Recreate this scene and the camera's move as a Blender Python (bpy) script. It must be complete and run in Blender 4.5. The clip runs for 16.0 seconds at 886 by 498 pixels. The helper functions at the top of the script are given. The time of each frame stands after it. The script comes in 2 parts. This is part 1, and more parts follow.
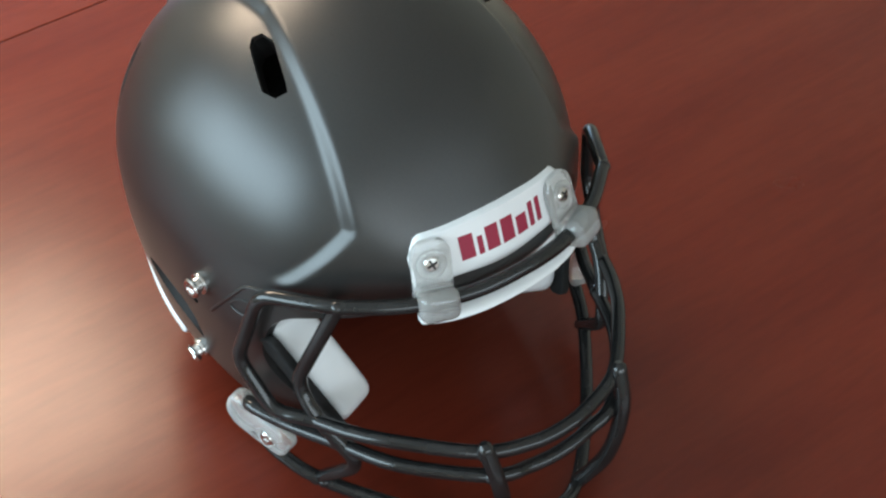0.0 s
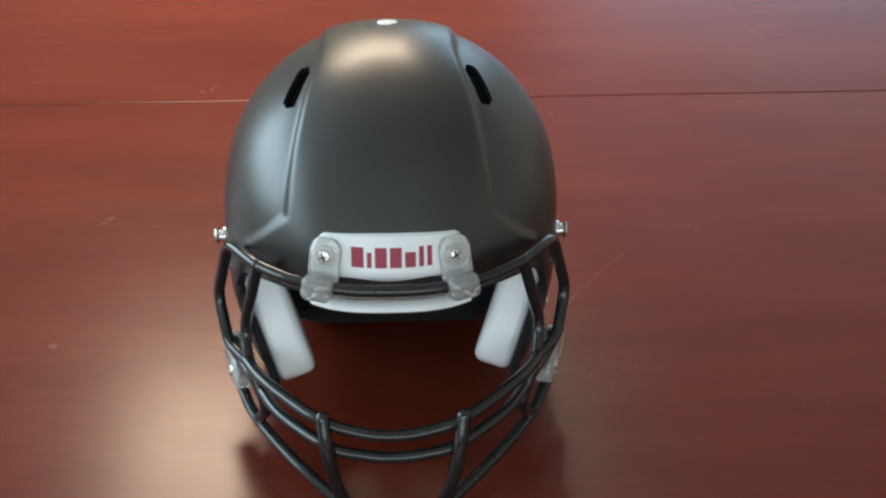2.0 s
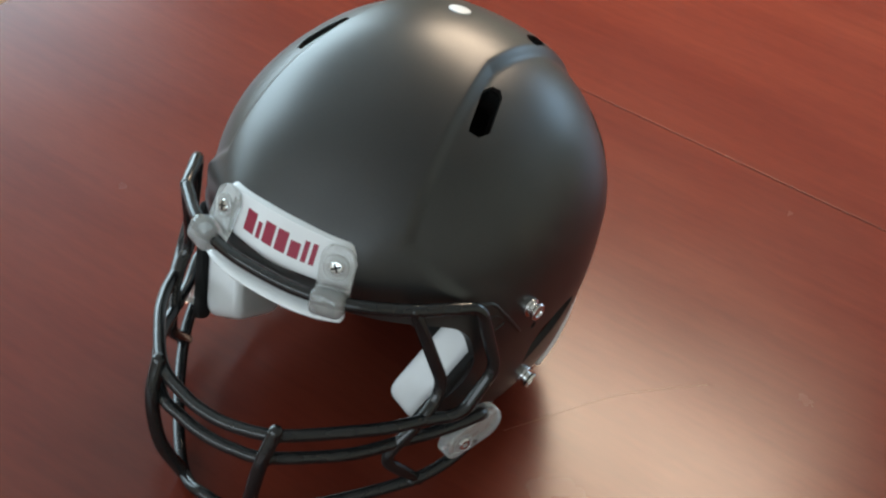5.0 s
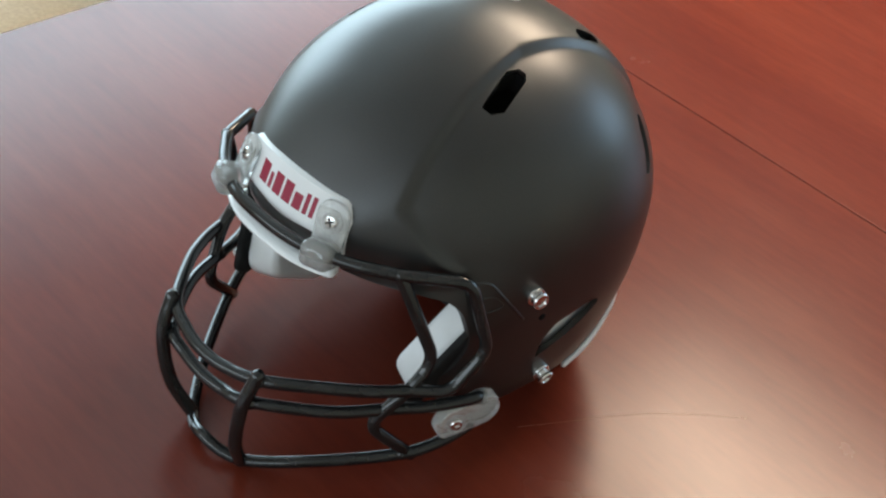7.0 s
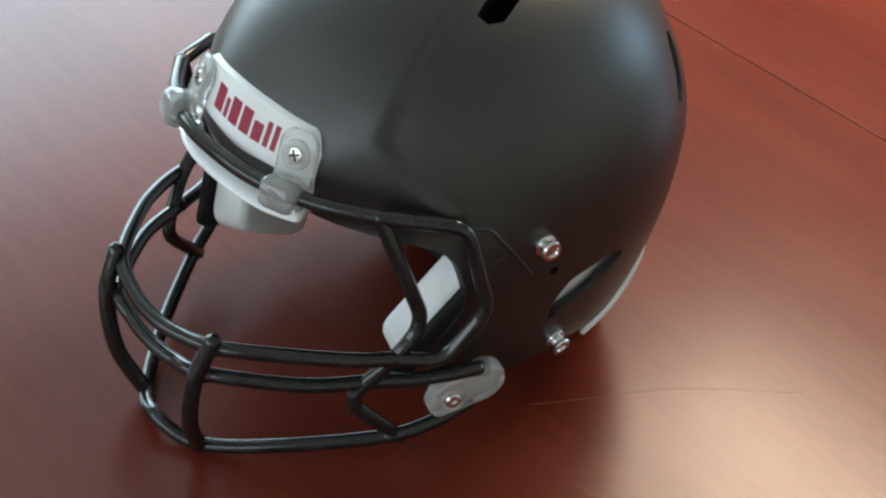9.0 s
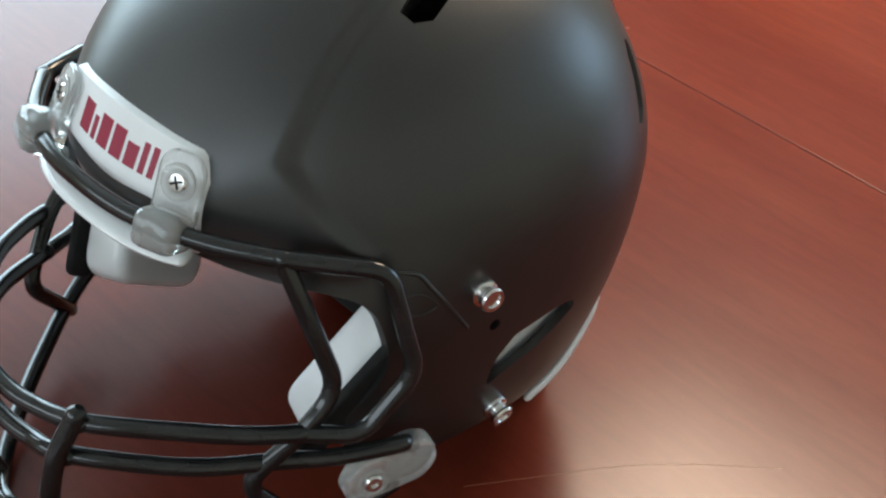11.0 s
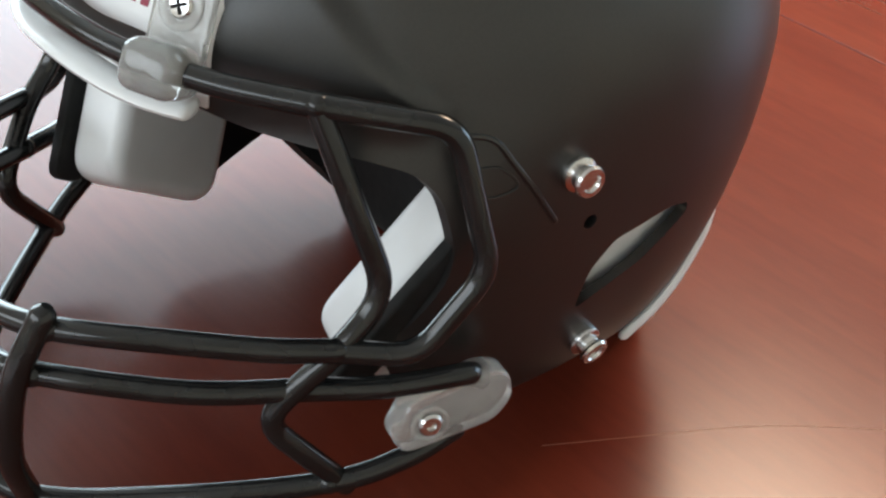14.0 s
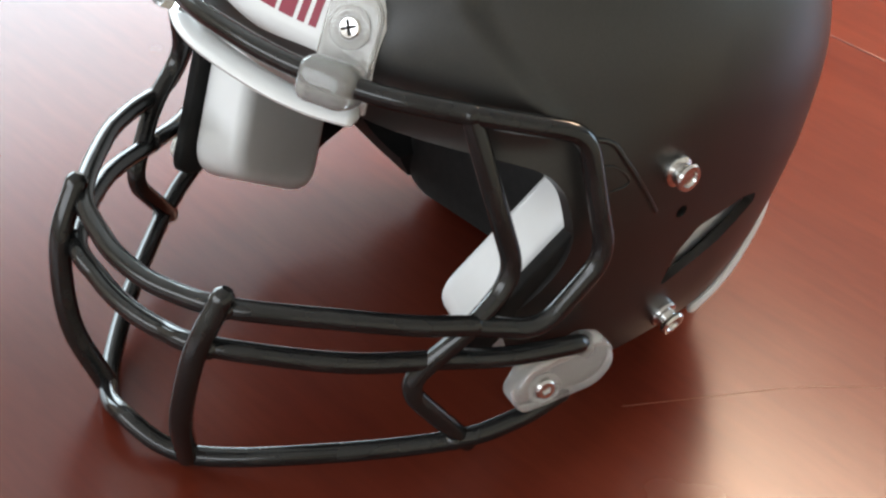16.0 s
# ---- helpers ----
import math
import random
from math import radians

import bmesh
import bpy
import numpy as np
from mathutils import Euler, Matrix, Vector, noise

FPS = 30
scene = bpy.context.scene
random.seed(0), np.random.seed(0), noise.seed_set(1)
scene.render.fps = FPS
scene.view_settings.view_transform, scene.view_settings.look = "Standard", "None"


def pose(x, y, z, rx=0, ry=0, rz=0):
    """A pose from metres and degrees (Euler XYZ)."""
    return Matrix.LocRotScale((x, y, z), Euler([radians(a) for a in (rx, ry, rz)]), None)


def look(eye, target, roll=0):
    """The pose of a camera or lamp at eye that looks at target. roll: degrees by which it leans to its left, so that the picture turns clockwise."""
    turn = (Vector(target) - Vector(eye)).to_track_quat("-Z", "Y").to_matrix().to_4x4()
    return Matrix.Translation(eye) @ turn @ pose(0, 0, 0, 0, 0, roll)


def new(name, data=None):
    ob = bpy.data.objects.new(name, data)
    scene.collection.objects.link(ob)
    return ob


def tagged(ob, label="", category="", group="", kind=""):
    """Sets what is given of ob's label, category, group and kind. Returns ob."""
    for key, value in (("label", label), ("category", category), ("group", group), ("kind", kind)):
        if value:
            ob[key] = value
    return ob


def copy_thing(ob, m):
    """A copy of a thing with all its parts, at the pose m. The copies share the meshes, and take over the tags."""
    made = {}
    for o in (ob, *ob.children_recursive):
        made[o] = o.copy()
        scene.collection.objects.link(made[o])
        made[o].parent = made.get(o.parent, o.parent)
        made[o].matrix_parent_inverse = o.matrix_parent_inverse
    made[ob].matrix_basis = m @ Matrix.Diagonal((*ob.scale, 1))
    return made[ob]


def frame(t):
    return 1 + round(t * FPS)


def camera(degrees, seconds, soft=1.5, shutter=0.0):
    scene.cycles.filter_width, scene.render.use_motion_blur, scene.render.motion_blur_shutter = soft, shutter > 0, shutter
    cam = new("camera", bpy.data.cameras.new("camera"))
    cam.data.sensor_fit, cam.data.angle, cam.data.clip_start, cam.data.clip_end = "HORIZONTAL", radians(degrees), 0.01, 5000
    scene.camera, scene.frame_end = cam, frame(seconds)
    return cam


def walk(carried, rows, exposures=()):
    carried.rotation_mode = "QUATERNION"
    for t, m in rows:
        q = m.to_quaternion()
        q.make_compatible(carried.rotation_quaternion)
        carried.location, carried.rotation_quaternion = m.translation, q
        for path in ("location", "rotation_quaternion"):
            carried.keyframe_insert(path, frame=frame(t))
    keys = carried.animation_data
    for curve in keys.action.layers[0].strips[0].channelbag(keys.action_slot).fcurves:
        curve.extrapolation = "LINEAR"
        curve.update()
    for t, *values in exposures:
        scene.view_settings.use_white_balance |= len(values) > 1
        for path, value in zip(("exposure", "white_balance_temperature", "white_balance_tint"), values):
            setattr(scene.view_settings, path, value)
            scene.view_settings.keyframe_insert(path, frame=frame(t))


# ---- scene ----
PATH = [
    (0, -0.3894, -0.5627, 0.7592, -38.75, -45.36, 1.83),
    (0.5, -0.3310, -0.7115, 0.7827, -27.18, -42.17, -0.58),
    (1, -0.2699, -0.8747, 0.7677, -21.12, -37.55, 0.58),
    (1.5, -0.1087, -0.9284, 0.7869, -11.05, -37.17, 0.91),
    (2, 0.0120, -0.9729, 0.7950, -1.46, -35.64, -0.20),
    (2.5, 0.0311, -0.9445, 0.7840, 0.59, -35.39, 2.31),
    (3, 0.1488, -0.9121, 0.7825, 5.60, -35.80, 2.24),
    (3.5, 0.2975, -0.9091, 0.8090, 14.14, -36.28, 2.24),
    (4, 0.3458, -0.8597, 0.7818, 20.17, -36.67, 3.87),
    (4.2, 0.3475, -0.8220, 0.7763, 21.04, -37.38, 5.49),
    (6.3, 0.6537, -0.6392, 0.8017, 45.41, -38.45, 5.75),
    (6.5, 0.6538, -0.6460, 0.7712, 44.85, -36.93, 5.96),
    (7, 0.6318, -0.6042, 0.7552, 45.74, -37.68, 5.94),
    (7.5, 0.6083, -0.5755, 0.7174, 45.56, -37.49, 5.88),
    (8, 0.5944, -0.5428, 0.6755, 46.31, -37.48, 4.70),
    (8.5, 0.5810, -0.5203, 0.6522, 47.05, -38.03, 4.37),
    (9, 0.5729, -0.5048, 0.6316, 47.71, -37.65, 4.26),
    (9.5, 0.5633, -0.4707, 0.6056, 48.01, -37.19, 3.35),
    (10, 0.5362, -0.4337, 0.5942, 48.36, -38.22, 3.31),
    (10.2, 0.5291, -0.4423, 0.5759, 47.04, -36.72, 4.14),
    (12.3, 0.4292, -0.3895, 0.4921, 43.67, -34.41, 6.34),
    (12.5, 0.4254, -0.3858, 0.4746, 44.57, -34.87, 6.04),
    (13, 0.4289, -0.3806, 0.4429, 45.48, -34.38, 5.67),
    (13.5, 0.4305, -0.3719, 0.4161, 46.07, -33.35, 5.38),
    (14, 0.4213, -0.3674, 0.3881, 46.38, -32.62, 5.53),
    (14.5, 0.4069, -0.3863, 0.3744, 44.63, -32.00, 6.79),
    (15, 0.4192, -0.3946, 0.3718, 45.46, -31.31, 6.09),
    (15.5, 0.4184, -0.4273, 0.3906, 44.29, -31.62, 6.85),
    (16, 0.4125, -0.4685, 0.4301, 42.23, -33.48, 7.56),
]


def aimed(x, y, z, yaw, pitch, roll):
    a, b = radians(yaw), radians(pitch)
    ahead = Vector((-math.sin(a) * math.cos(b), math.cos(a) * math.cos(b), math.sin(b)))
    return look((x, y, z), Vector((x, y, z)) + ahead, roll)


cam = camera(30.0, 16.0, soft=2.3)
walk(cam, [(t, aimed(*p)) for t, *p in PATH], exposures=[(0.0, 0.08, 6500, 10), (2.0, -0.12, 6500, 10), (4.2, -0.15, 6500, 10), (6.3, -0.05, 6500, 10), (10.2, 0.02, 6500, 10), (12.3, 0.18, 6500, 10), (14.0, 0.36, 6900, 15), (16.0, 0.44, 7100, 18)])

# ---- light ----
FLOOR_Z, CEIL_Z = -0.75, 1.95
world = bpy.data.worlds.new("daylight")
scene.world = world
world.use_nodes = True
wn = world.node_tree.nodes
sky = wn.new("ShaderNodeTexSky")
sky.sky_type, sky.sun_disc = "NISHITA", False
sky.sun_elevation, sky.sun_rotation = radians(40), radians(200)
world.node_tree.links.new(sky.outputs[0], wn["Background"].inputs[0])
wn["Background"].inputs[1].default_value = 0.1


def area_lamp(name, m, sx, sy, power, color):
    lamp = bpy.data.lights.new(name, "AREA")
    lamp.shape, lamp.size, lamp.size_y, lamp.energy, lamp.color = "RECTANGLE", sx, sy, power, color
    ob = new(name, lamp)
    ob.matrix_world = m
    return ob


# daylight in the window openings, and the warm ceiling fixture
area_lamp("window_daylight", look((-2.42, 0.75, 0.85), (0, 0.75, 0.3)), 3.0, 1.3, 108, (0.67, 0.89, 1.0))
area_lamp("window_daylight", look((1.3, 3.92, 0.95), (1.0, 0, 0.2)), 1.6, 1.2, 27, (0.50, 0.76, 1.0))
area_lamp("window_daylight", look((-0.3, -2.92, 1.07), (0, 0, 0.5)), 4.2, 1.0, 45, (0.80, 0.94, 1.0))
area_lamp("pendant_light", pose(-0.12, 0.74, 0.785), 0.52, 0.30, 12.5, (1.0, 0.80, 0.60))


# ---- materials ----
def material(name, color=(0.8, 0.8, 0.8), rough=0.5, metal=0.0, **more):
    mat = bpy.data.materials.new(name)
    mat.use_nodes = True
    b = mat.node_tree.nodes["Principled BSDF"]
    b.inputs["Base Color"].default_value = (*color, 1)
    b.inputs["Roughness"].default_value = rough
    b.inputs["Metallic"].default_value = metal
    for key, value in more.items():
        b.inputs[key.replace("_", " ")].default_value = value
    return mat


def grained(mat, scale, low, high, stretch=(1, 1, 1), bump=0.0, rough=None, detail=6.0):
    """Noise between two colours, with fine relief and uneven gloss."""
    t = mat.node_tree
    n, link = t.nodes, t.links.new
    b = n["Principled BSDF"]
    co, mp = n.new("ShaderNodeTexCoord"), n.new("ShaderNodeMapping")
    mp.inputs["Scale"].default_value = stretch
    tex, ramp = n.new("ShaderNodeTexNoise"), n.new("ShaderNodeValToRGB")
    tex.inputs["Scale"].default_value, tex.inputs["Detail"].default_value = scale, detail
    ramp.color_ramp.elements[0].color, ramp.color_ramp.elements[1].color = (*low, 1), (*high, 1)
    ramp.color_ramp.elements[0].position, ramp.color_ramp.elements[1].position = 0.3, 0.72
    link(co.outputs["Object"], mp.inputs[0])
    link(mp.outputs[0], tex.inputs[0])
    link(tex.outputs[0], ramp.inputs[0])
    link(ramp.outputs[0], b.inputs["Base Color"])
    if bump:
        bp = n.new("ShaderNodeBump")
        bp.inputs["Strength"].default_value, bp.inputs["Distance"].default_value = bump, 0.001
        link(tex.outputs[0], bp.inputs["Height"])
        link(bp.outputs[0], b.inputs["Normal"])
    if rough:
        mr = n.new("ShaderNodeMapRange")
        mr.inputs["To Min"].default_value, mr.inputs["To Max"].default_value = rough
        link(tex.outputs[0], mr.inputs[0])
        link(mr.outputs[0], b.inputs["Roughness"])
    return mat


MATTE_BLACK = grained(material("matte black paint", rough=0.38, Specular_IOR_Level=0.75), 900, (0.011, 0.011, 0.0108), (0.017, 0.0168, 0.016), bump=0.03, rough=(0.34, 0.40))
WIRE = grained(material("glossy black coating", rough=0.22), 60, (0.010, 0.010, 0.010), (0.018, 0.018, 0.018), bump=0.15, rough=(0.10, 0.22))
PLATE = grained(material("white plate", rough=0.3), 40, (0.78, 0.79, 0.80), (0.84, 0.85, 0.86))
PAD = grained(material("white vinyl pad", rough=0.3), 35, (0.78, 0.80, 0.81), (0.86, 0.88, 0.89), bump=0.1)
CLEAR = grained(material("clear plastic", rough=0.07, Transmission_Weight=0.78, IOR=1.45), 90, (0.93, 0.93, 0.91), (1.0, 1.0, 0.99), bump=0.7, detail=1.0)
STEEL = grained(material("bright steel", metal=1.0, rough=0.2), 300, (0.62, 0.61, 0.6), (0.8, 0.79, 0.77), rough=(0.14, 0.3))
RED = material("dark red print", (0.30, 0.015, 0.045), 0.45)
FOAM = grained(material("black foam", rough=0.9), 200, (0.006, 0.006, 0.006), (0.012, 0.012, 0.012), bump=0.3)


def veneer():
    """Mahogany veneer: broad figure, fine streaks along the panel's width, faint smudges in the polish."""
    mat = grained(material("mahogany veneer", rough=0.3, Specular_IOR_Level=0.34), 4, (0.102, 0.0145, 0.0075), (0.138, 0.0235, 0.0115), stretch=(0.6, 3, 3), detail=3.0)
    n, link = mat.node_tree.nodes, mat.node_tree.links.new
    b = n["Principled BSDF"]
    base = b.inputs["Base Color"].links[0].from_socket
    co = n.new("ShaderNodeTexCoord")
    values = []
    for scale, stretch in ((38, (0.22, 3.2, 3)), (9, (1, 1, 1)), (170, (0.3, 1.5, 1))):
        mp, tex = n.new("ShaderNodeMapping"), n.new("ShaderNodeTexNoise")
        mp.inputs["Scale"].default_value = stretch
        tex.inputs["Scale"].default_value, tex.inputs["Detail"].default_value = scale, 5
        link(co.outputs["Object"], mp.inputs[0])
        link(mp.outputs[0], tex.inputs[0])
        values.append(tex.outputs[0])
    color = base
    for value, low, high in ((values[0], 0.94, 1.06), (values[2], 0.95, 1.05)):
        mr, mix = n.new("ShaderNodeMapRange"), n.new("ShaderNodeVectorMath")
        mr.inputs["From Min"].default_value, mr.inputs["From Max"].default_value = 0.3, 0.7
        mr.inputs["To Min"].default_value, mr.inputs["To Max"].default_value = low, high
        mix.operation = "MULTIPLY"
        link(value, mr.inputs[0])
        link(color, mix.inputs[0])
        link(mr.outputs[0], mix.inputs[1])
        color = mix.outputs[0]
    link(color, b.inputs["Base Color"])
    mr = n.new("ShaderNodeMapRange")
    mr.inputs["From Min"].default_value, mr.inputs["From Max"].default_value = 0.3, 0.7
    mr.inputs["To Min"].default_value, mr.inputs["To Max"].default_value = 0.235, 0.275
    link(values[1], mr.inputs[0])
    link(mr.outputs[0], b.inputs["Roughness"])
    return mat


WOOD = veneer()
SCRATCH = material("raw scratched wood", (0.30, 0.12, 0.075), 0.6)
DARKWOOD = grained(material("dark stained wood", rough=0.35), 14, (0.03, 0.008, 0.005), (0.07, 0.02, 0.012), stretch=(4, 4, 0.5), bump=0.05)
CREAM = grained(material("cream upholstery", rough=0.85), 220, (0.55, 0.46, 0.33), (0.68, 0.59, 0.44), bump=0.4)
CARPET = grained(material("brown carpet", rough=0.95), 160, (0.22, 0.11, 0.06), (0.34, 0.19, 0.11), bump=0.6)
WALL = grained(material("beige wall paint", rough=0.8), 90, (0.66, 0.60, 0.50), (0.72, 0.66, 0.56), bump=0.1)
CEILING = grained(material("ceiling tile", rough=0.9), 120, (0.70, 0.69, 0.66), (0.78, 0.77, 0.74), bump=0.3)
FRAME = material("white window frame", (0.75, 0.75, 0.73), 0.4)
GLASS = material("window glass", (1, 1, 1), 0.02, 0, Transmission_Weight=1.0, IOR=1.05)
GLOW = material("lamp diffuser", (0.9, 0.85, 0.75), 0.6)
GLOW.node_tree.nodes["Principled BSDF"].inputs["Emission Color"].default_value = (1.0, 0.75, 0.5, 1)
GLOW.node_tree.nodes["Principled BSDF"].inputs["Emission Strength"].default_value = 3.0


# ---- mesh helpers ----
def part(name, bm, mat, parent=None, label="", smooth=True, sharp=40):
    me = bpy.data.meshes.new(name)
    bmesh.ops.recalc_face_normals(bm, faces=bm.faces)
    bm.to_mesh(me)
    bm.free()
    me.materials.append(mat)
    if smooth:
        for p in me.polygons:
            p.use_smooth = True
        me.set_sharp_from_angle(angle=radians(sharp))
    ob = new(name, me)
    ob.parent = parent
    if label:
        ob["label"] = label
    return ob


def thing(name, label, category, group="", at=(0, 0, 0)):
    ob = new(name)
    ob.empty_display_size = 0.05
    ob.location = at
    return tagged(ob, label, category, group)


def box(x0, x1, y0, y1, z0, z1, bevel=0.0, seg=3, m=None):
    bm = bmesh.new()
    bmesh.ops.create_cube(bm, size=1)
    for v in bm.verts:
        v.co = Vector(((x0 + x1) / 2 + v.co.x * (x1 - x0), (y0 + y1) / 2 + v.co.y * (y1 - y0), (z0 + z1) / 2 + v.co.z * (z1 - z0)))
    if bevel:
        bmesh.ops.bevel(bm, geom=bm.edges[:], offset=bevel, segments=seg, profile=0.5, affect="EDGES")
    if m:
        bm.transform(m)
    return bm


def smooth_line(pts, per=10, closed=False):
    """Catmull-Rom through the points."""
    p = [Vector(q) for q in pts]
    n, out = len(p), []
    for i in range(n if closed else n - 1):
        a, b = p[i], p[(i + 1) % n]
        z = p[i - 1] if (i or closed) else a * 2 - b
        c = p[(i + 2) % n] if (closed or i + 2 < n) else b * 2 - a
        for k in range(per):
            t = k / per
            out.append(0.5 * (2 * a + (b - z) * t + (2 * z - 5 * a + 4 * b - c) * t * t + (3 * a - z - 3 * b + c) * t ** 3))
    if not closed:
        out.append(p[-1])
    return out


def bent(pts, r=0.012, per=6):
    """Straight runs with rounded bends, as bent wire has."""
    p = [Vector(q) for q in pts]
    out = [p[0]]
    for a, b, c in zip(p, p[1:], p[2:]):
        u, w = (a - b), (c - b)
        d = min(r, u.length * 0.48, w.length * 0.48)
        s, e = b + u.normalized() * d, b + w.normalized() * d
        for k in range(per + 1):
            t = k / per
            out.append(s * (1 - t) ** 2 + b * 2 * t * (1 - t) + e * t * t)
    return out + [p[-1]]


def tube(line, radius=0.004, sides=14, squash=1.0):
    """A round bar swept along a line, with domed ends."""
    bm = bmesh.new()
    line = [Vector(q) for q in line]
    n = len(line)
    tang = [(line[min(i + 1, n - 1)] - line[max(i - 1, 0)]).normalized() for i in range(n)]
    up = Vector((0, 0, 1)) if abs(tang[0].z) < 0.9 else Vector((1, 0, 0))
    rings = []
    stations = [(line[0] - tang[0] * radius * 0.75, tang[0], 0.45), (line[0] - tang[0] * radius * 0.4, tang[0], 0.85)]
    stations += [(q, t, 1.0) for q, t in zip(line, tang)]
    stations += [(line[-1] + tang[-1] * radius * 0.4, tang[-1], 0.85), (line[-1] + tang[-1] * radius * 0.75, tang[-1], 0.45)]
    for q, t, k in stations:
        side = t.cross(up).normalized()
        up = side.cross(t).normalized()
        rings.append([bm.verts.new(q + (side * math.cos(a) * squash + up * math.sin(a)) * radius * k) for a in [2 * math.pi * j / sides for j in range(sides)]])
    for a, b in zip(rings, rings[1:]):
        for j in range(sides):
            bm.faces.new((a[j], a[(j + 1) % sides], b[(j + 1) % sides], b[j]))
    bm.faces.new(rings[0][::-1])
    bm.faces.new(rings[-1])
    return bm


def lathe(profile, m, sides=28):
    """Turned round the local z axis; profile rows of radius, height."""
    bm = bmesh.new()
    rings = [[bm.verts.new(m @ Vector((r * math.cos(a), r * math.sin(a), h))) for a in [2 * math.pi * j / sides for j in range(sides)]] for r, h in profile]
    for a, b in zip(rings, rings[1:]):
        for j in range(sides):
            bm.faces.new((a[j], a[(j + 1) % sides], b[(j + 1) % sides], b[j]))
    bm.faces.new(rings[0][::-1])
    bm.faces.new(rings[-1])
    return bm


def prism(outline, m):
    """Outline in the local xy plane, from z = -1 to 1 of the pose m."""
    bm = bmesh.new()
    lo = [bm.verts.new(m @ Vector((x, y, -1))) for x, y in outline]
    hi = [bm.verts.new(m @ Vector((x, y, 1))) for x, y in outline]
    n = len(lo)
    for i in range(n):
        bm.faces.new((lo[i], lo[(i + 1) % n], hi[(i + 1) % n], hi[i]))
    bm.faces.new(lo[::-1])
    bm.faces.new(hi)
    bmesh.ops.recalc_face_normals(bm, faces=bm.faces)
    return bm


def rounded(outline, r, per=5):
    n, out = len(outline), []
    p = [Vector((*q, 0)) for q in outline]
    for i in range(n):
        a, b, c = p[i - 1], p[i], p[(i + 1) % n]
        u, w = a - b, c - b
        d = min(r, u.length * 0.45, w.length * 0.45)
        s, e = b + u.normalized() * d, b + w.normalized() * d
        for k in range(per + 1):
            t = k / per
            q = s * (1 - t) ** 2 + b * 2 * t * (1 - t) + e * t * t
            out.append((q.x, q.y))
    return out


def frame_at(p, normal, up=(0, 0, 1)):
    """Local z along the normal, local y as near up as it goes."""
    z = Vector(normal).normalized()
    x = Vector(up).cross(z).normalized()
    y = z.cross(x)
    m = Matrix((x, y, z)).transposed().to_4x4()
    m.translation = p
    return m


def side_frame(s):
    """Local x along world y, local y along world z, local z along world x."""
    return Matrix(((0, 0, s, 0), (1, 0, 0, 0), (0, 1, 0, 0), (0, 0, 0, 1)))


# ---- room ----
def structure(name, bm, mat, label, category):
    return tagged(part(name, bm, mat, smooth=False), label, category, kind="structure")


structure("floor", box(-2.6, 2.6, -3.1, 4.1, FLOOR_Z - 0.1, FLOOR_Z), CARPET, "brown carpet floor of a meeting room", "floor")
structure("ceiling", box(-2.6, 2.6, -3.1, 4.1, CEIL_Z, CEIL_Z + 0.1), CEILING, "pale tiled meeting room ceiling", "ceiling")


def wall_with_window(name, inner, along, lo, hi, w0, w1, z0, z1, outward):
    """A wall of four pieces round an opening."""
    bm = bmesh.new()
    a, b = sorted((inner, inner + 0.12 * outward))
    for s0, s1, h0, h1 in ((lo, w0, FLOOR_Z, CEIL_Z), (w1, hi, FLOOR_Z, CEIL_Z), (w0, w1, FLOOR_Z, z0), (w0, w1, z1, CEIL_Z)):
        piece = box(a, b, s0, s1, h0, h1) if along == "y" else box(s0, s1, a, b, h0, h1)
        me = bpy.data.meshes.new("piece")
        piece.to_mesh(me)
        piece.free()
        bm.from_mesh(me)
        bpy.data.meshes.remove(me)
    return structure(name, bm, WALL, "beige painted wall with a window opening", "wall")


wall_with_window("wall_west", -2.5, "y", -3.0, 4.0, -0.8, 2.3, 0.15, 1.55, -1)
wall_with_window("wall_north", 4.0, "x", -2.5, 2.5, 0.45, 2.15, 0.3, 1.6, 1)
structure("wall_east", box(2.5, 2.62, -3.0, 4.0, FLOOR_Z, CEIL_Z), WALL, "plain beige painted wall", "wall")
wall_with_window("wall_south", -3.0, "x", -2.5, 2.5, -2.42, 1.82, 0.54, 1.60, -1)

# ---- conference table ----
SEAM_Y = 0.3810
table = thing("conference_table", "polished mahogany conference table with a fine joint across", "table", at=(0, 0, FLOOR_Z))


def under(ob, parent):
    ob.parent = parent
    ob.matrix_parent_inverse = parent.matrix_basis.inverted()
    return ob


for y0, y1 in ((-1.5, SEAM_Y - 0.0003), (SEAM_Y + 0.0003, 2.4)):
    under(part("tabletop_panel", box(-0.517, 0.517, y0, y1, -0.035, 0.0, 0.0012, 2), WOOD, smooth=False), table)
scratch = smooth_line([(0.105, -0.0057, 0), (0.1253, 0.0344, 0), (0.1356, 0.0554, 0), (0.1472, 0.0754, 0), (0.1607, 0.0933, 0), (0.1691, 0.1037, 0), (0.19, 0.127, 0)], 8)
under(part("scratch", tube(scratch, 0.00011, 6), SCRATCH, None, "fine pale scratch in the polish"), table)
under(part("apron", box(-0.42, 0.42, -1.3, 2.2, -0.11, -0.0352, 0.003), DARKWOOD), table)
for y in (-1.0, 1.9):
    under(part("pedestal", box(-0.28, 0.28, y - 0.2, y + 0.2, FLOOR_Z, -0.1102, 0.01), DARKWOOD), table)

# ---- football helmet ----
helmet = thing("football_helmet", "matte black football helmet with black wire face mask", "helmet", at=(0, 0.02, 0))


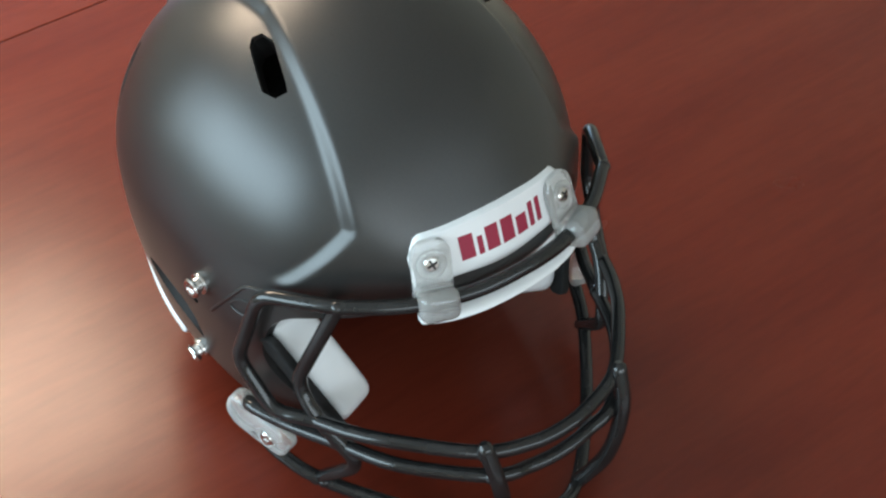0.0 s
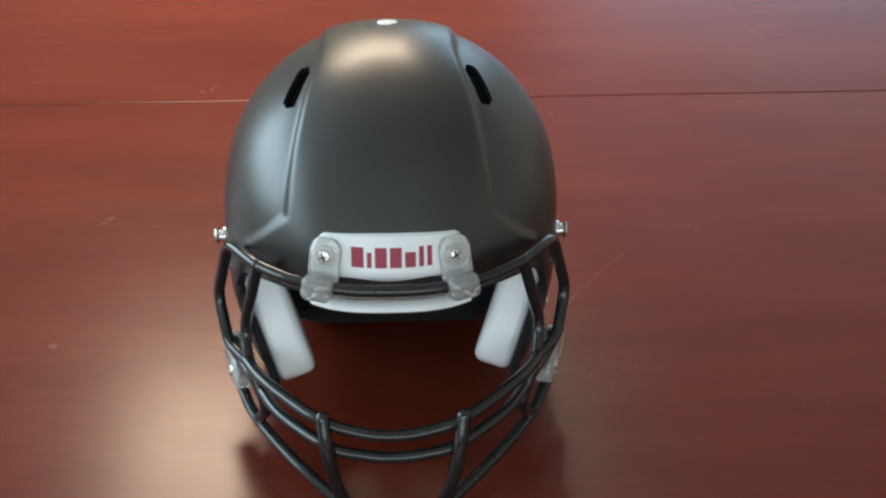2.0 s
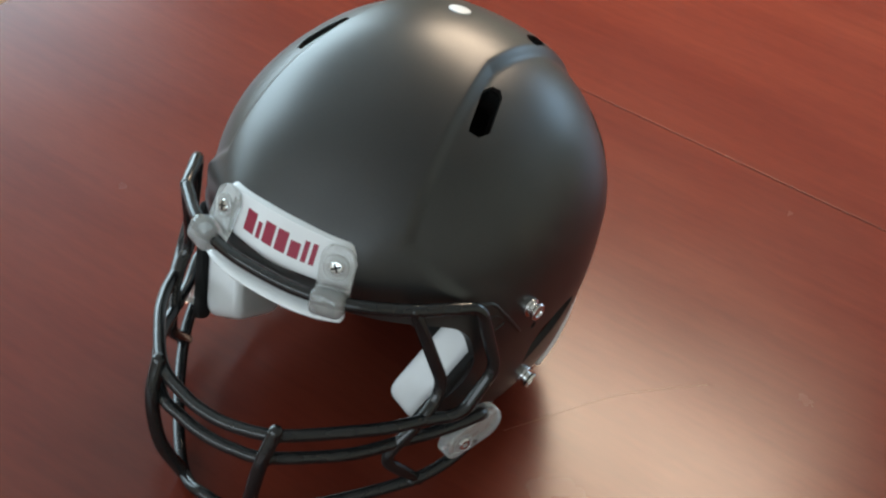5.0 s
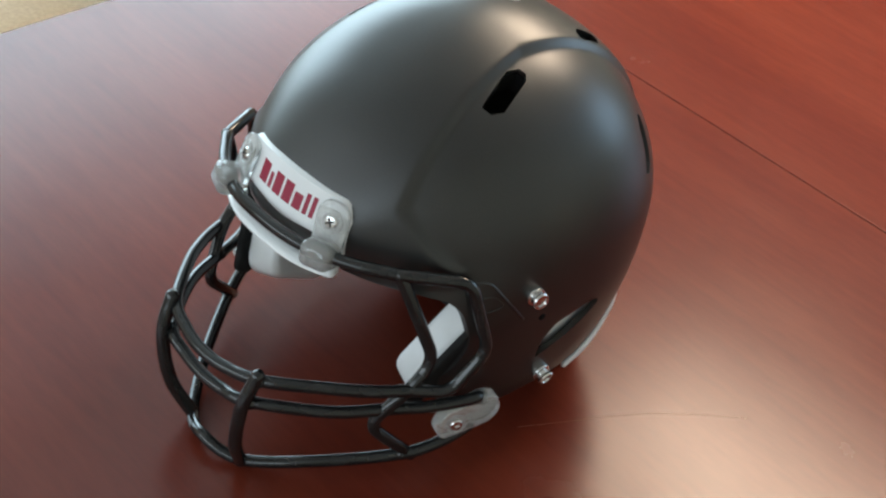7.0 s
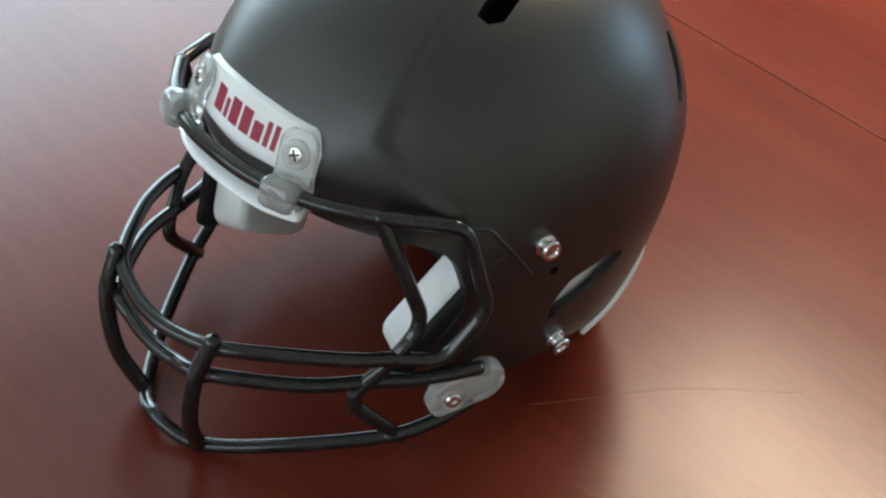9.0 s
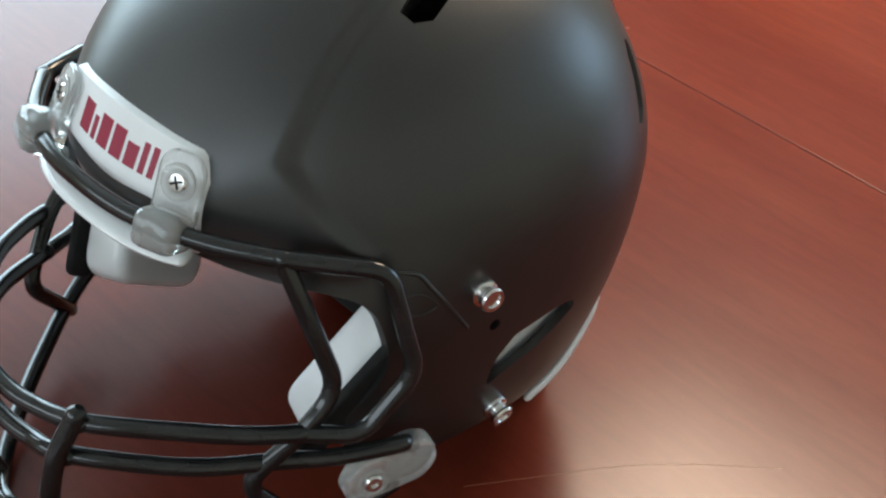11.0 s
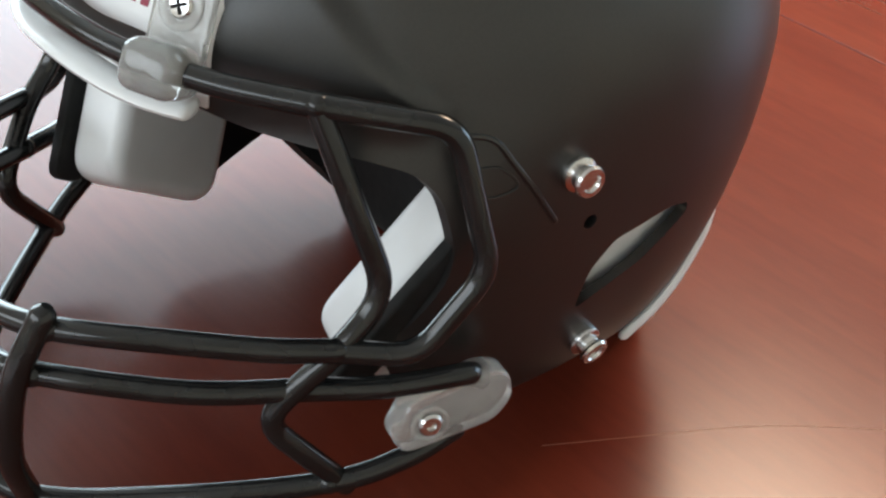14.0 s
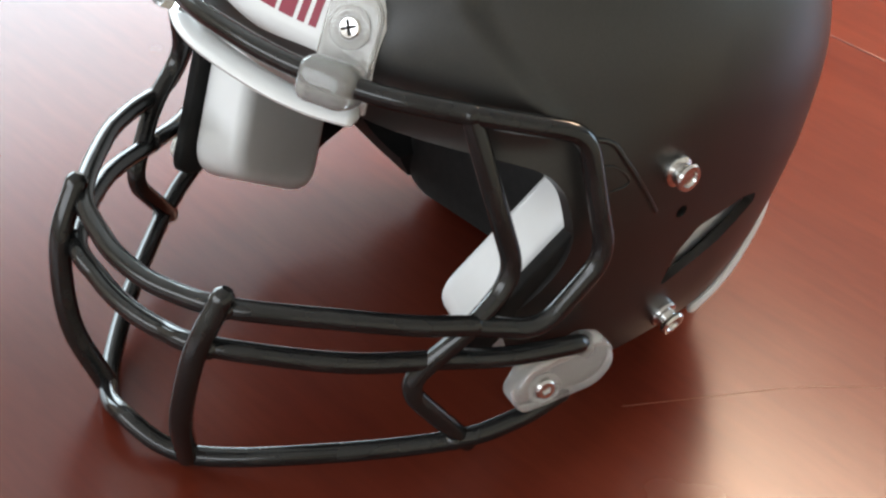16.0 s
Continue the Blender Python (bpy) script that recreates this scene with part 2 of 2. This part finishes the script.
def on_helmet(name, bm, mat, label="", parent=None, sharp=40):
    return under(part(name, bm, mat, None, label, sharp=sharp), helmet) if parent is None else part_of(name, bm, mat, label, parent, sharp)


def part_of(name, bm, mat, label, parent, sharp=40):
    ob = part(name, bm, mat, None, label, sharp=sharp)
    ob.parent = parent
    return ob


CY, CZ, HALF_W, FRONT, BACK, TOP, LOW, E1, E2, LEAN = 0.0122, 0.1482, 0.1180, 0.1328, 0.1265, 0.1223, 0.1381, 1.01, 0.88, -0.085


def power(s, e):
    return math.copysign(abs(s) ** e, s)


def ease(t):
    t = max(0.0, min(1.0, t))
    return t * t * (3 - 2 * t)


def shell_point(u, v):
    """The shell's smooth form; u round from the front, v up from the equator."""
    low = ease((0.2 - v) / 0.45) * ease((math.cos(u) + 0.25) / 0.7)
    sv = power(math.sin(v), E1)
    c = abs(math.cos(v))
    deep = ease((-0.3 - v) / 0.5)
    cx, cy = c ** (E1 * (1 - 0.57 * ease((0.2 - v) / 0.45) - 0.08 * deep)), c ** (E1 * (1 - 0.35 * low - 0.22 * deep))
    e2 = E2 * (1 - low) + 0.66 * low
    x = HALF_W * cx * power(math.sin(u), e2)
    yd = -cy * power(math.cos(u), e2)
    z = (TOP if sv > 0 else LOW) * sv
    return Vector((x, (FRONT if yd < 0 else BACK) * yd + CY + LEAN * z * (1 if z > 0 else 0.3), z + CZ))


def on_side(y, z, s=1, out=0.0):
    """The shell's point at the side, at y and z."""
    v = math.asin(max(-1.0, min(1.0, power((z - CZ) / (TOP if z > CZ else LOW), 1 / E1))))
    a, b = 0.02, math.pi - 0.02
    for _ in range(40):
        u = (a + b) / 2
        if shell_point(u, v).y < y:
            a = u
        else:
            b = u
    p = shell_point(u, v) + shell_normal(u, v) * out
    return Vector((p.x * s, p.y, p.z)), Vector((shell_normal(u, v).x * s, shell_normal(u, v).y, shell_normal(u, v).z))


def ridge_x(y, z):
    """Half width of the raised middle band."""
    x = 0.066 - max(0.0, min(1.0, (y + 0.092) / 0.10)) * 0.021
    return x + (min(0.035, max(0.0, 0.2 - z)) if y < -0.03 else 0)


def raised(p):
    r = ridge_x(p.y, p.z)
    brow = 0.010 * math.exp(-(p.x / 0.055) ** 4 - ((p.z - 0.178) / 0.028) ** 2) if p.y < 0 else 0
    return 0.0036 * ease((r - abs(p.x)) / 0.0085 + 0.5) * ease((0.2 - p.y) / 0.1) * ease((p.z - 0.152) / 0.016) + brow


def shell_normal(u, v):
    p, d = shell_point(u, v), 1e-3
    n = (shell_point(u + d, v) - shell_point(u - d, v)).cross(shell_point(u, v + d) - shell_point(u, v - d))
    n = n.normalized() if n.length > 1e-12 else Vector((0, 0, 1))
    return -n if n.dot(p - Vector((0, CY, CZ))) < 0 else n


def shell_solid(out, inn, nu, nv, nin, plain=False, vlow=-1.3):
    """A closed skin between two offsets from the shell's form."""
    bm = bmesh.new()

    def grid(nv, offset, plain):
        rings = []
        for i in range(nv):
            v = vlow + (math.pi / 2 - vlow) * i / nv
            ring = []
            for j in range(nu):
                u = 2 * math.pi * (j + 0.5) / nu - math.pi
                p = shell_point(u, v)
                ring.append(bm.verts.new(p + shell_normal(u, v) * (offset + (0 if plain else raised(p)))))
            rings.append(ring)
        top = bm.verts.new(shell_point(0, math.pi / 2) + Vector((0, 0, offset + (0 if plain else 0.0036))))
        for a, b in zip(rings, rings[1:]):
            for j in range(nu):
                bm.faces.new((a[j], a[(j + 1) % nu], b[(j + 1) % nu], b[j]))
        for j in range(nu):
            bm.faces.new((rings[-1][j], rings[-1][(j + 1) % nu], top))
        return rings[0]

    outer, inner = grid(nv, out, plain), grid(nin, inn, plain)
    for j in range(nu):
        bm.faces.new((outer[j], inner[j], inner[(j + 1) % nu], outer[(j + 1) % nu]))
    bmesh.ops.recalc_face_normals(bm, faces=bm.faces)
    return bm


def carve(ob, cutters):
    """Cuts the openings out of ob's mesh."""
    tools = []
    for bm in cutters:
        me = bpy.data.meshes.new("opening")
        bm.to_mesh(me)
        bm.free()
        tool = new("opening", me)
        tools.append(tool)
        mod = ob.modifiers.new("opening", "BOOLEAN")
        mod.operation, mod.object, mod.solver = "DIFFERENCE", tool, "EXACT"
    done = bpy.data.meshes.new_from_object(ob.evaluated_get(bpy.context.evaluated_depsgraph_get()))
    ob.modifiers.clear()
    ob.data = done
    for tool in tools:
        bpy.data.objects.remove(tool)
    for p in done.polygons:
        p.use_smooth = True
    done.set_sharp_from_angle(angle=radians(32))


FACE = [(-0.3, 0.175), (-0.13, 0.158), (-0.1157, 0.1525), (-0.0928, 0.1495), (-0.0799, 0.1459), (-0.073, 0.138), (-0.0662, 0.1109), (-0.076, 0.085), (-0.092, 0.058), (-0.090, 0.02), (-0.3, 0.02)]
HEM = [(-0.35, -0.1), (-0.35, 0.030), (-0.092, 0.030), (-0.041, 0.033), (-0.005, 0.041), (0.0324, 0.0505), (0.0542, 0.067), (0.0692, 0.082), (0.088, 0.083), (0.108, 0.030), (0.35, 0.012), (0.35, -0.1)]
EAR = [(0.0354, 0.1065), (0.0365, 0.1019), (0.0168, 0.0879), (-0.0029, 0.0798), (-0.0115, 0.0758), (-0.0110, 0.0829), (-0.0095, 0.0933), (-0.0012, 0.1035), (0.0242, 0.1085)]
wide = side_frame(1) @ Matrix.Diagonal((1, 1, 0.3, 1))
cutters = [prism(rounded(FACE, 0.014), wide), prism(rounded(HEM, 0.02), wide), prism(rounded(EAR, 0.003), wide)]
deep_vents = []
VENT = [(-0.006, -0.019), (0.001, -0.0195), (0.0065, -0.013), (0.0065, 0.014), (0.004, 0.0185), (-0.0015, 0.0185), (-0.0065, 0.011), (-0.0065, -0.014)]
for s in (1, -1):
    up = Vector((-0.0125 * s, 0.035, 0.013))
    m = frame_at((0.0605 * s, -0.0155, 0.2508), (0.42 * s, -0.22, 0.88), up) @ Matrix.Diagonal((s, 1, 0.03, 1))
    cutters.append(prism(VENT, m))
    deep_vents.append(prism([(1.15 * a, 1.08 * b) for a, b in VENT], m @ Matrix.Diagonal((1, 1, 1.8, 1))))
    m = frame_at((0.037 * s, 0.074, 0.246), (0.2 * s, 0.42, 0.85), (-0.1 * s, 1, -0.4)) @ Matrix.Diagonal((0.8 * s, -0.7, 0.03, 1))
    cutters.append(prism(VENT, m))
    deep_vents.append(prism([(1.15 * a, 1.08 * b) for a, b in VENT], m @ Matrix.Diagonal((1, 1, 1.8, 1))))
    m = frame_at((0.088 * s, 0.088, 0.190), (0.72 * s, 0.66, 0.2), (-0.45 * s, 0.15, 0.88)) @ Matrix.Diagonal((0.8 * s, 1.0, 0.02, 1))
    cutters.append(prism(VENT, m))
    cutters.append(lathe([(0.0028, -0.03), (0.0028, 0.03)], frame_at((0.115 * s, -0.0163, 0.1163), (s, 0, 0)), 20))
shell = on_helmet("shell", shell_solid(0.0, -0.0042, 360, 170, 170), MATTE_BLACK)
mouth = Matrix.Diagonal((1, 1, 0.13, 1))
cutters.append(prism(rounded([(-0.089, -0.3), (0.089, -0.3), (0.089, -0.04), (0.06, -0.02), (-0.06, -0.02), (-0.089, -0.04)], 0.01), mouth))
carve(shell, cutters)
INNER = [(-0.3, 0.25), (-0.10, 0.185), (-0.055, 0.165), (-0.026, 0.150), (-0.014, 0.10), (-0.004, 0.06), (0.034, 0.012), (0.034, -0.1), (-0.3, -0.1)]
lining = on_helmet("lining", shell_solid(-0.0075, -0.026, 96, 50, 40, True), FOAM, "black foam padding inside the shell")
carve(lining, [prism(rounded(INNER, 0.02), wide), prism([(-0.35, -0.1), (-0.35, 0.006), (0.35, 0.006), (0.35, -0.1)], wide), prism(rounded([(1.6 * a + 0.002, 2.2 * (b - 0.09) + 0.088) for a, b in EAR], 0.003), wide), *deep_vents])
neck_line = [shell_point(a, -0.62) for a in [math.pi * k / 24 for k in range(20, 29)]]
on_helmet("neck_roll", tube([(0.8 * p.x, 0.85 * p.y, 0.0335) for p in neck_line], 0.0215, 20, 0.5), FOAM, "black padded neck roll")
on_helmet("rear_pad", box(-0.078, 0.078, 0.020, 0.088, 0.0118, 0.115, 0.02, 4), FOAM, "black foam pad inside the back")
for s in (1, -1):
    hem = [(x * s, y, z) for x, y, z in ((0.1022, 0.028, 0.0440), (0.1030, 0.041, 0.0512), (0.1026, 0.0535, 0.0610), (0.1008, 0.066, 0.0750), (0.0985, 0.0715, 0.0830))]
    on_helmet("white_hem", tube(smooth_line(hem, 6), 0.0023, 10, 0.8), PAD, "white edging strip below the shell")
    p, n = on_side(0.016, 0.0945, s)
    on_helmet("ear_pad", box(-0.024, 0.024, -0.0150, 0.0150, -0.003, 0.003, 0.0028, 3, frame_at(p - n * 0.0108, n, (0, -0.55, 1))), PAD, "pale ear pad behind the slot")

def mirrored(pts):
    return [(-x, y, z) for x, y, z in pts]


half_brow = [(0.0, -0.1455, 0.1765), (0.03, -0.1425, 0.176), (0.06, -0.130, 0.1745), (0.0865, -0.110, 0.173)]
loop = [(0.0865, -0.110, 0.173), (0.109, -0.074, 0.1654), (0.1200, -0.065, 0.1174), (0.1130, -0.086, 0.089), (0.099, -0.107, 0.0906)]
chin = [(0.0995, -0.107, 0.0912), (0.090, -0.126, 0.0935), (0.075, -0.147, 0.0958), (0.0455, -0.1765, 0.0958), (0.02, -0.185, 0.0925), (0.0, -0.187, 0.0915)]
on_helmet("brow_bar", tube(smooth_line(mirrored(half_brow[::-1])[:-1] + half_brow)), WIRE)
on_helmet("upper_chin_bar", tube(smooth_line(mirrored(chin)[:-1] + chin[::-1])), WIRE)
lower = [(0.0, -0.1885, 0.0745), (0.02, -0.187, 0.0755), (0.0415, -0.182, 0.0788), (0.075, -0.147, 0.0768), (0.0925, -0.1115, 0.0735), (0.1030, -0.0890, 0.0715), (0.1140, -0.0660, 0.0735), (0.1100, -0.056, 0.0670)]
on_helmet("lower_chin_bar", tube(smooth_line(mirrored(lower[::-1])[:-1] + lower)), WIRE)
bottom = [(0.0, -0.188, 0.0215), (0.027, -0.1776, 0.0158), (0.062, -0.144, 0.023), (0.094, -0.104, 0.032), (0.106, -0.082, 0.040), (0.111, -0.064, 0.048)]
on_helmet("bottom_bar", tube(smooth_line(mirrored(bottom[::-1])[:-1] + bottom)), WIRE)
for s in (1, -1):
    flip = (lambda p: p) if s > 0 else mirrored
    on_helmet("side_loop", tube(bent(flip(loop), 0.009)), WIRE)
    strut = [(0.0865, -0.110, 0.173), (0.1005, -0.0899, 0.1075), (0.0985, -0.106, 0.0905), (0.0855, -0.1265, 0.0630), (0.0965, -0.098, 0.0300)]
    on_helmet("strut", tube(bent(flip(strut), 0.012)), WIRE)
    post = [(0.0455, -0.1795, 0.102), (0.0425, -0.1890, 0.0788), (0.036, -0.1890, 0.045), (0.027, -0.1785, 0.0156)]
    on_helmet("upright", tube(smooth_line(flip(post)), 0.0045), WIRE)
    m = frame_at((0.1105 * s, -0.0685, 0.0605), (s, -0.35, 0.1), (0, -0.12, 1))
    jaw_outline = rounded([(-0.021, -0.004), (-0.017, -0.0115), (-0.004, -0.0105), (0.014, -0.008), (0.021, -0.001), (0.020, 0.009), (0.010, 0.012), (0.001, 0.0085), (-0.013, 0.0075)], 0.004, 4)
    bm = prism([(1.06 * x * s, 1.06 * y) for x, y in jaw_outline], m @ Matrix.Diagonal((1, 1, 0.0058, 1)))
    bmesh.ops.bevel(bm, geom=[e for e in bm.edges if len(e.link_faces) == 2 and e.calc_face_angle(0) > 1.2], offset=0.0022, segments=3, profile=0.5, affect="EDGES")
    clip = on_helmet("jaw_clip", bm, CLEAR, "clear plastic clip holding the wire")
    spot = m @ Matrix.Translation((-0.0085 * s, -0.002, 0.0052))
    part_of("screw_recess", lathe([(0.0068, 0.0), (0.0068, 0.0012), (0.0058, 0.0016), (0.0050, 0.0006)], spot), CLEAR, "", clip)
    part_of("jaw_screw", lathe([(0.0042, 0.0002), (0.0042, 0.0018), (0.0034, 0.0026), (0.0018, 0.0026), (0.0016, 0.0014)], spot), STEEL, "steel screw", clip)
    for y, z in ((-0.0265, 0.1385), (0.0005, 0.0560)):
        p, n = on_side(y, z, s)
        snap = lathe([(0.0062, -0.001), (0.0065, 0.001), (0.0062, 0.002), (0.0045, 0.0028), (0.0042, 0.0045), (0.0055, 0.0058), (0.0058, 0.0068), (0.0052, 0.0078), (0.0035, 0.0078), (0.003, 0.0068)], frame_at(p, n))
        on_helmet("snap_button", snap, STEEL, "bright steel chin strap snap")
    crest = [on_side(y, z, s, 0.0002)[0] for y, z in ((-0.0689, 0.1577), (-0.0574, 0.1556), (-0.0509, 0.1473), (-0.0427, 0.1361), (-0.0328, 0.1221))]
    on_helmet("moulded_line", tube(smooth_line(crest, 6), 0.0011, 8), MATTE_BLACK)
    oval = [on_side(y, z, s, 0.0002)[0] for y, z in ((-0.0634, 0.1463), (-0.0552, 0.1459), (-0.0489, 0.1389), (-0.0566, 0.1361), (-0.0640, 0.1375))]
    on_helmet("moulded_line", tube(smooth_line(oval, 6), 0.0005, 8), MATTE_BLACK)
    face = rounded([(-0.030, -0.042), (0.030, -0.042), (0.030, 0.042), (-0.030, 0.042)], 0.014, 8)
    place = pose(0.0830 * s, -0.0455, 0.0875, -30, 14 * s, -14 * s) @ Matrix.Translation((0, 0, 0) if s > 0 else (0, -0.011, -0.004))
    pad = prism(face, place @ Matrix.Translation((0.0005 * s, 0, 0)) @ Matrix(((0, 0, 0.0135, 0), (1, 0, 0, 0), (0, 1, 0, 0), (0, 0, 0, 1))))
    bmesh.ops.bevel(pad, geom=[e for e in pad.edges if e.calc_face_angle(0) > 1.2], offset=0.0065, segments=5, profile=0.5, affect="EDGES")
    on_helmet("jaw_pad", pad, PAD, "smooth white jaw pad")
    rear = prism(rounded([(-0.034, -0.043), (-0.019, -0.043), (-0.019, 0.034), (-0.034, 0.034)], 0.006, 8), place @ Matrix.Translation((0.0166 * s, 0, 0)) @ Matrix(((0, 0, 0.0026, 0), (1, 0, 0, 0), (0, 1, 0, 0), (0, 0, 0, 1))))
    bmesh.ops.bevel(rear, geom=[e for e in rear.edges if e.calc_face_angle(0) > 1.2], offset=0.0012, segments=3, profile=0.5, affect="EDGES")
    on_helmet("pad_backing", rear, FOAM, "black backing behind the jaw pad")


# welded joints of the wires
for x, y, z in ((0.0865, -0.110, 0.173), (0.0987, -0.1065, 0.091), (0.0920, -0.1120, 0.0738), (0.0945, -0.104, 0.0325), (0.0455, -0.1785, 0.0965), (0.0425, -0.1828, 0.0790), (0.027, -0.1778, 0.0158)):
    for s in (1, -1):
        ball = [(0.0043 * math.sin(a), -0.0043 * math.cos(a)) for a in [0.15 + 2.84 * k / 8 for k in range(9)]]
        on_helmet("weld", lathe(ball, frame_at((x * s, y, z), (s, -0.6, 0.3)), 14), WIRE)
liner = [(0.0485, -0.1290, 0.1598), (0.042, -0.1325, 0.1598), (0.034, -0.1360, 0.1600), (0.02, -0.1395, 0.1605), (0, -0.141, 0.161)]
on_helmet("brow_liner", tube(smooth_line(mirrored(liner)[:-1] + liner[::-1], 6), 0.0029, 14, 2.1), PAD, "white brow liner under the rim")

# front plate, following the brow
def plate_y(x, z):
    return -0.1341 + 4 * x * x + (0.4 if z > 0.18 else -0.22) * (z - 0.18)


def plate_form(outline, off0, off1, nx=40, nz=20):
    """A curved slab over the brow; outline(x) gives its lower and upper edge."""
    bm = bmesh.new()
    layers = []
    for off in (off0, off1):
        rows = []
        for i in range(nx + 1):
            x = -1 + 2 * i / nx
            rows.append([])
            for k in range(nz + 1):
                px, pz = outline(x, k / nz)
                rows[-1].append(bm.verts.new((px, plate_y(px, pz) - off, pz)))
        layers.append(rows)
    for rows in layers:
        for i in range(nx):
            for k in range(nz):
                bm.faces.new((rows[i][k], rows[i + 1][k], rows[i + 1][k + 1], rows[i][k + 1]))
    a, b = layers
    rim = [(i, 0) for i in range(nx)] + [(nx, k) for k in range(nz)] + [(i, nz) for i in range(nx, 0, -1)] + [(0, k) for k in range(nz, 0, -1)]
    for (i, k), (p, q) in zip(rim, rim[1:] + rim[:1]):
        bm.faces.new((a[i][k], a[p][q], b[p][q], b[i][k]))
    return bm


def plate_outline(x, t):
    r = abs(x)
    half = 0.0452 + 0.0040 * min(1.0, 3 * t)
    top = 0.2038 - 0.0035 * r * r - 0.010 * max(0.0, (r - 0.84) / 0.16) ** 2
    low = 0.157 - 0.001 * r * r
    return x * half, low + (top - low) * t


on_helmet("front_plate", plate_form(plate_outline, -0.004, 0.0), PLATE, "white front plate with dark red mark")
for s in (1, -1):
    x, z = 0.0412 * s, 0.190
    n = (0.31 * s, -0.87, 0.36)
    m = frame_at((x, plate_y(x, z) - 0.002, z), n)
    tab = rounded([(-0.0105, -0.017), (0.0105, -0.017), (0.0105, 0.007), (0.006, 0.0125), (-0.006, 0.0125), (-0.0105, 0.007)], 0.004, 4)
    bm = prism(tab, m @ Matrix.Diagonal((1, 1, 0.0019, 1)))
    bmesh.ops.bevel(bm, geom=[e for e in bm.edges if e.calc_face_angle(0) > 1.2], offset=0.0009, segments=2, profile=0.5, affect="EDGES")
    clip = on_helmet("brow_clip", bm, CLEAR, "clear plastic clip over the brow bar")
    part_of("clip_loop", box(-0.0105, 0.0105, -0.0275, -0.0110, -0.004, 0.0150, 0.005, 4, m), CLEAR, "", clip)
    part_of("clip_ring", lathe([(0.0078, 0.0012), (0.0078, 0.0026), (0.0070, 0.0030), (0.0056, 0.0030), (0.0048, 0.0020)], m), CLEAR, "", clip)
    screw = part_of("brow_screw", lathe([(0.0040, 0.0005), (0.0042, 0.0024), (0.0034, 0.0033), (0.0006, 0.0036)], m), STEEL, "bright steel cross-head screw", clip)
    for turn in (25, 115):
        on_helmet("screw_slot", box(-0.0028, 0.0028, -0.0005, 0.0005, 0.0030, 0.0038, 0, 1, m @ pose(0, 0, 0, 0, 0, turn)), FOAM)

# plain red shapes of the mark, one for each character's width
at_x = -0.0246
for width, low_z, high_z in ((0.0078, 0.1848, 0.1970), (0.0030, 0.1848, 0.1940), (0.0075, 0.1848, 0.1970), (0.0075, 0.1848, 0.1970), (0.0068, 0.1848, 0.1940), (0.0031, 0.1848, 0.1970), (0.0031, 0.1848, 0.1970)):
    def letter(x, t, a=at_x, w=width, lo=low_z, hi=high_z):
        return a + w * (x + 1) / 2, lo + (hi - lo) * t
    on_helmet("mark", plate_form(letter, -0.001, 0.00025, 4, 4), RED, "dark red printed shape")
    at_x += width + 0.0021
m = frame_at(shell_point(math.pi, 1.26) + Vector((0, 0, 0.0041)), shell_normal(math.pi, 1.26))
on_helmet("top_dot", lathe([(0.007, -0.002), (0.007, 0.0004), (0.0066, 0.0006)], m), PLATE, "round white dot on the crown")

# the helmet as it rests on the mask and the jaw flaps
helmet.matrix_basis = pose(0, 0.00586, -0.01121, -0.003) @ helmet.matrix_basis

# ---- chairs beside the table ----
def chair(m, group):
    c = thing("conference_chair", "dark wooden chair with cream upholstered seat and back", "chair", group)
    def add(name, bm, mat, label=""):
        part(name, bm, mat, c, label)
    add("seat", box(-0.25, 0.25, -0.24, 0.24, 0.40, 0.48, 0.03, 4), CREAM)
    add("backrest", box(-0.23, 0.23, 0.20, 0.26, 0.55, 0.90, 0.02, 4), CREAM)
    for x in (-0.25, 0.25):
        add("front_leg", box(x - 0.022, x + 0.022, -0.26, -0.216, 0, 0.66, 0.006), DARKWOOD)
        add("rear_leg", box(x - 0.022, x + 0.022, 0.2, 0.246, 0, 0.95, 0.006), DARKWOOD)
        add("armrest", box(x - 0.03, x + 0.03, -0.28, 0.2, 0.662, 0.69, 0.01), DARKWOOD)
    c.matrix_basis = m
    return c


first = chair(pose(-0.87, 0.15, FLOOR_Z, 0, 0, 90), "chairs beside the table")
for x, y, r in ((1.03, 0.62, -90), (-0.93, 1.25, 84), (0.9, 1.35, -90)):
    copy_thing(first, pose(x, y, FLOOR_Z, 0, 0, r))

# long pendant over the table
pendant = thing("pendant_lamp", "long white pendant lamp with a warm diffuser, hung over the table", "pendant lamp", at=(-0.12, 0.74, CEIL_Z))
under(part("shade", box(-0.40, 0.16, 0.57, 0.91, 0.802, 0.86, 0.015, 3), FRAME), pendant)
under(part("diffuser", box(-0.38, 0.14, 0.59, 0.89, 0.790, 0.801, 0.003, 2), GLOW), pendant)
for x in (-0.32, 0.08):
    here = Matrix.Translation((x, 0.74, 0))
    under(part("rod", lathe([(0.006, 0.859), (0.006, CEIL_Z - 0.02)], here, 12), STEEL), pendant)
    under(part("ceiling_rose", lathe([(0.05, CEIL_Z - 0.025), (0.055, CEIL_Z - 0.001)], here, 24), FRAME), pendant)
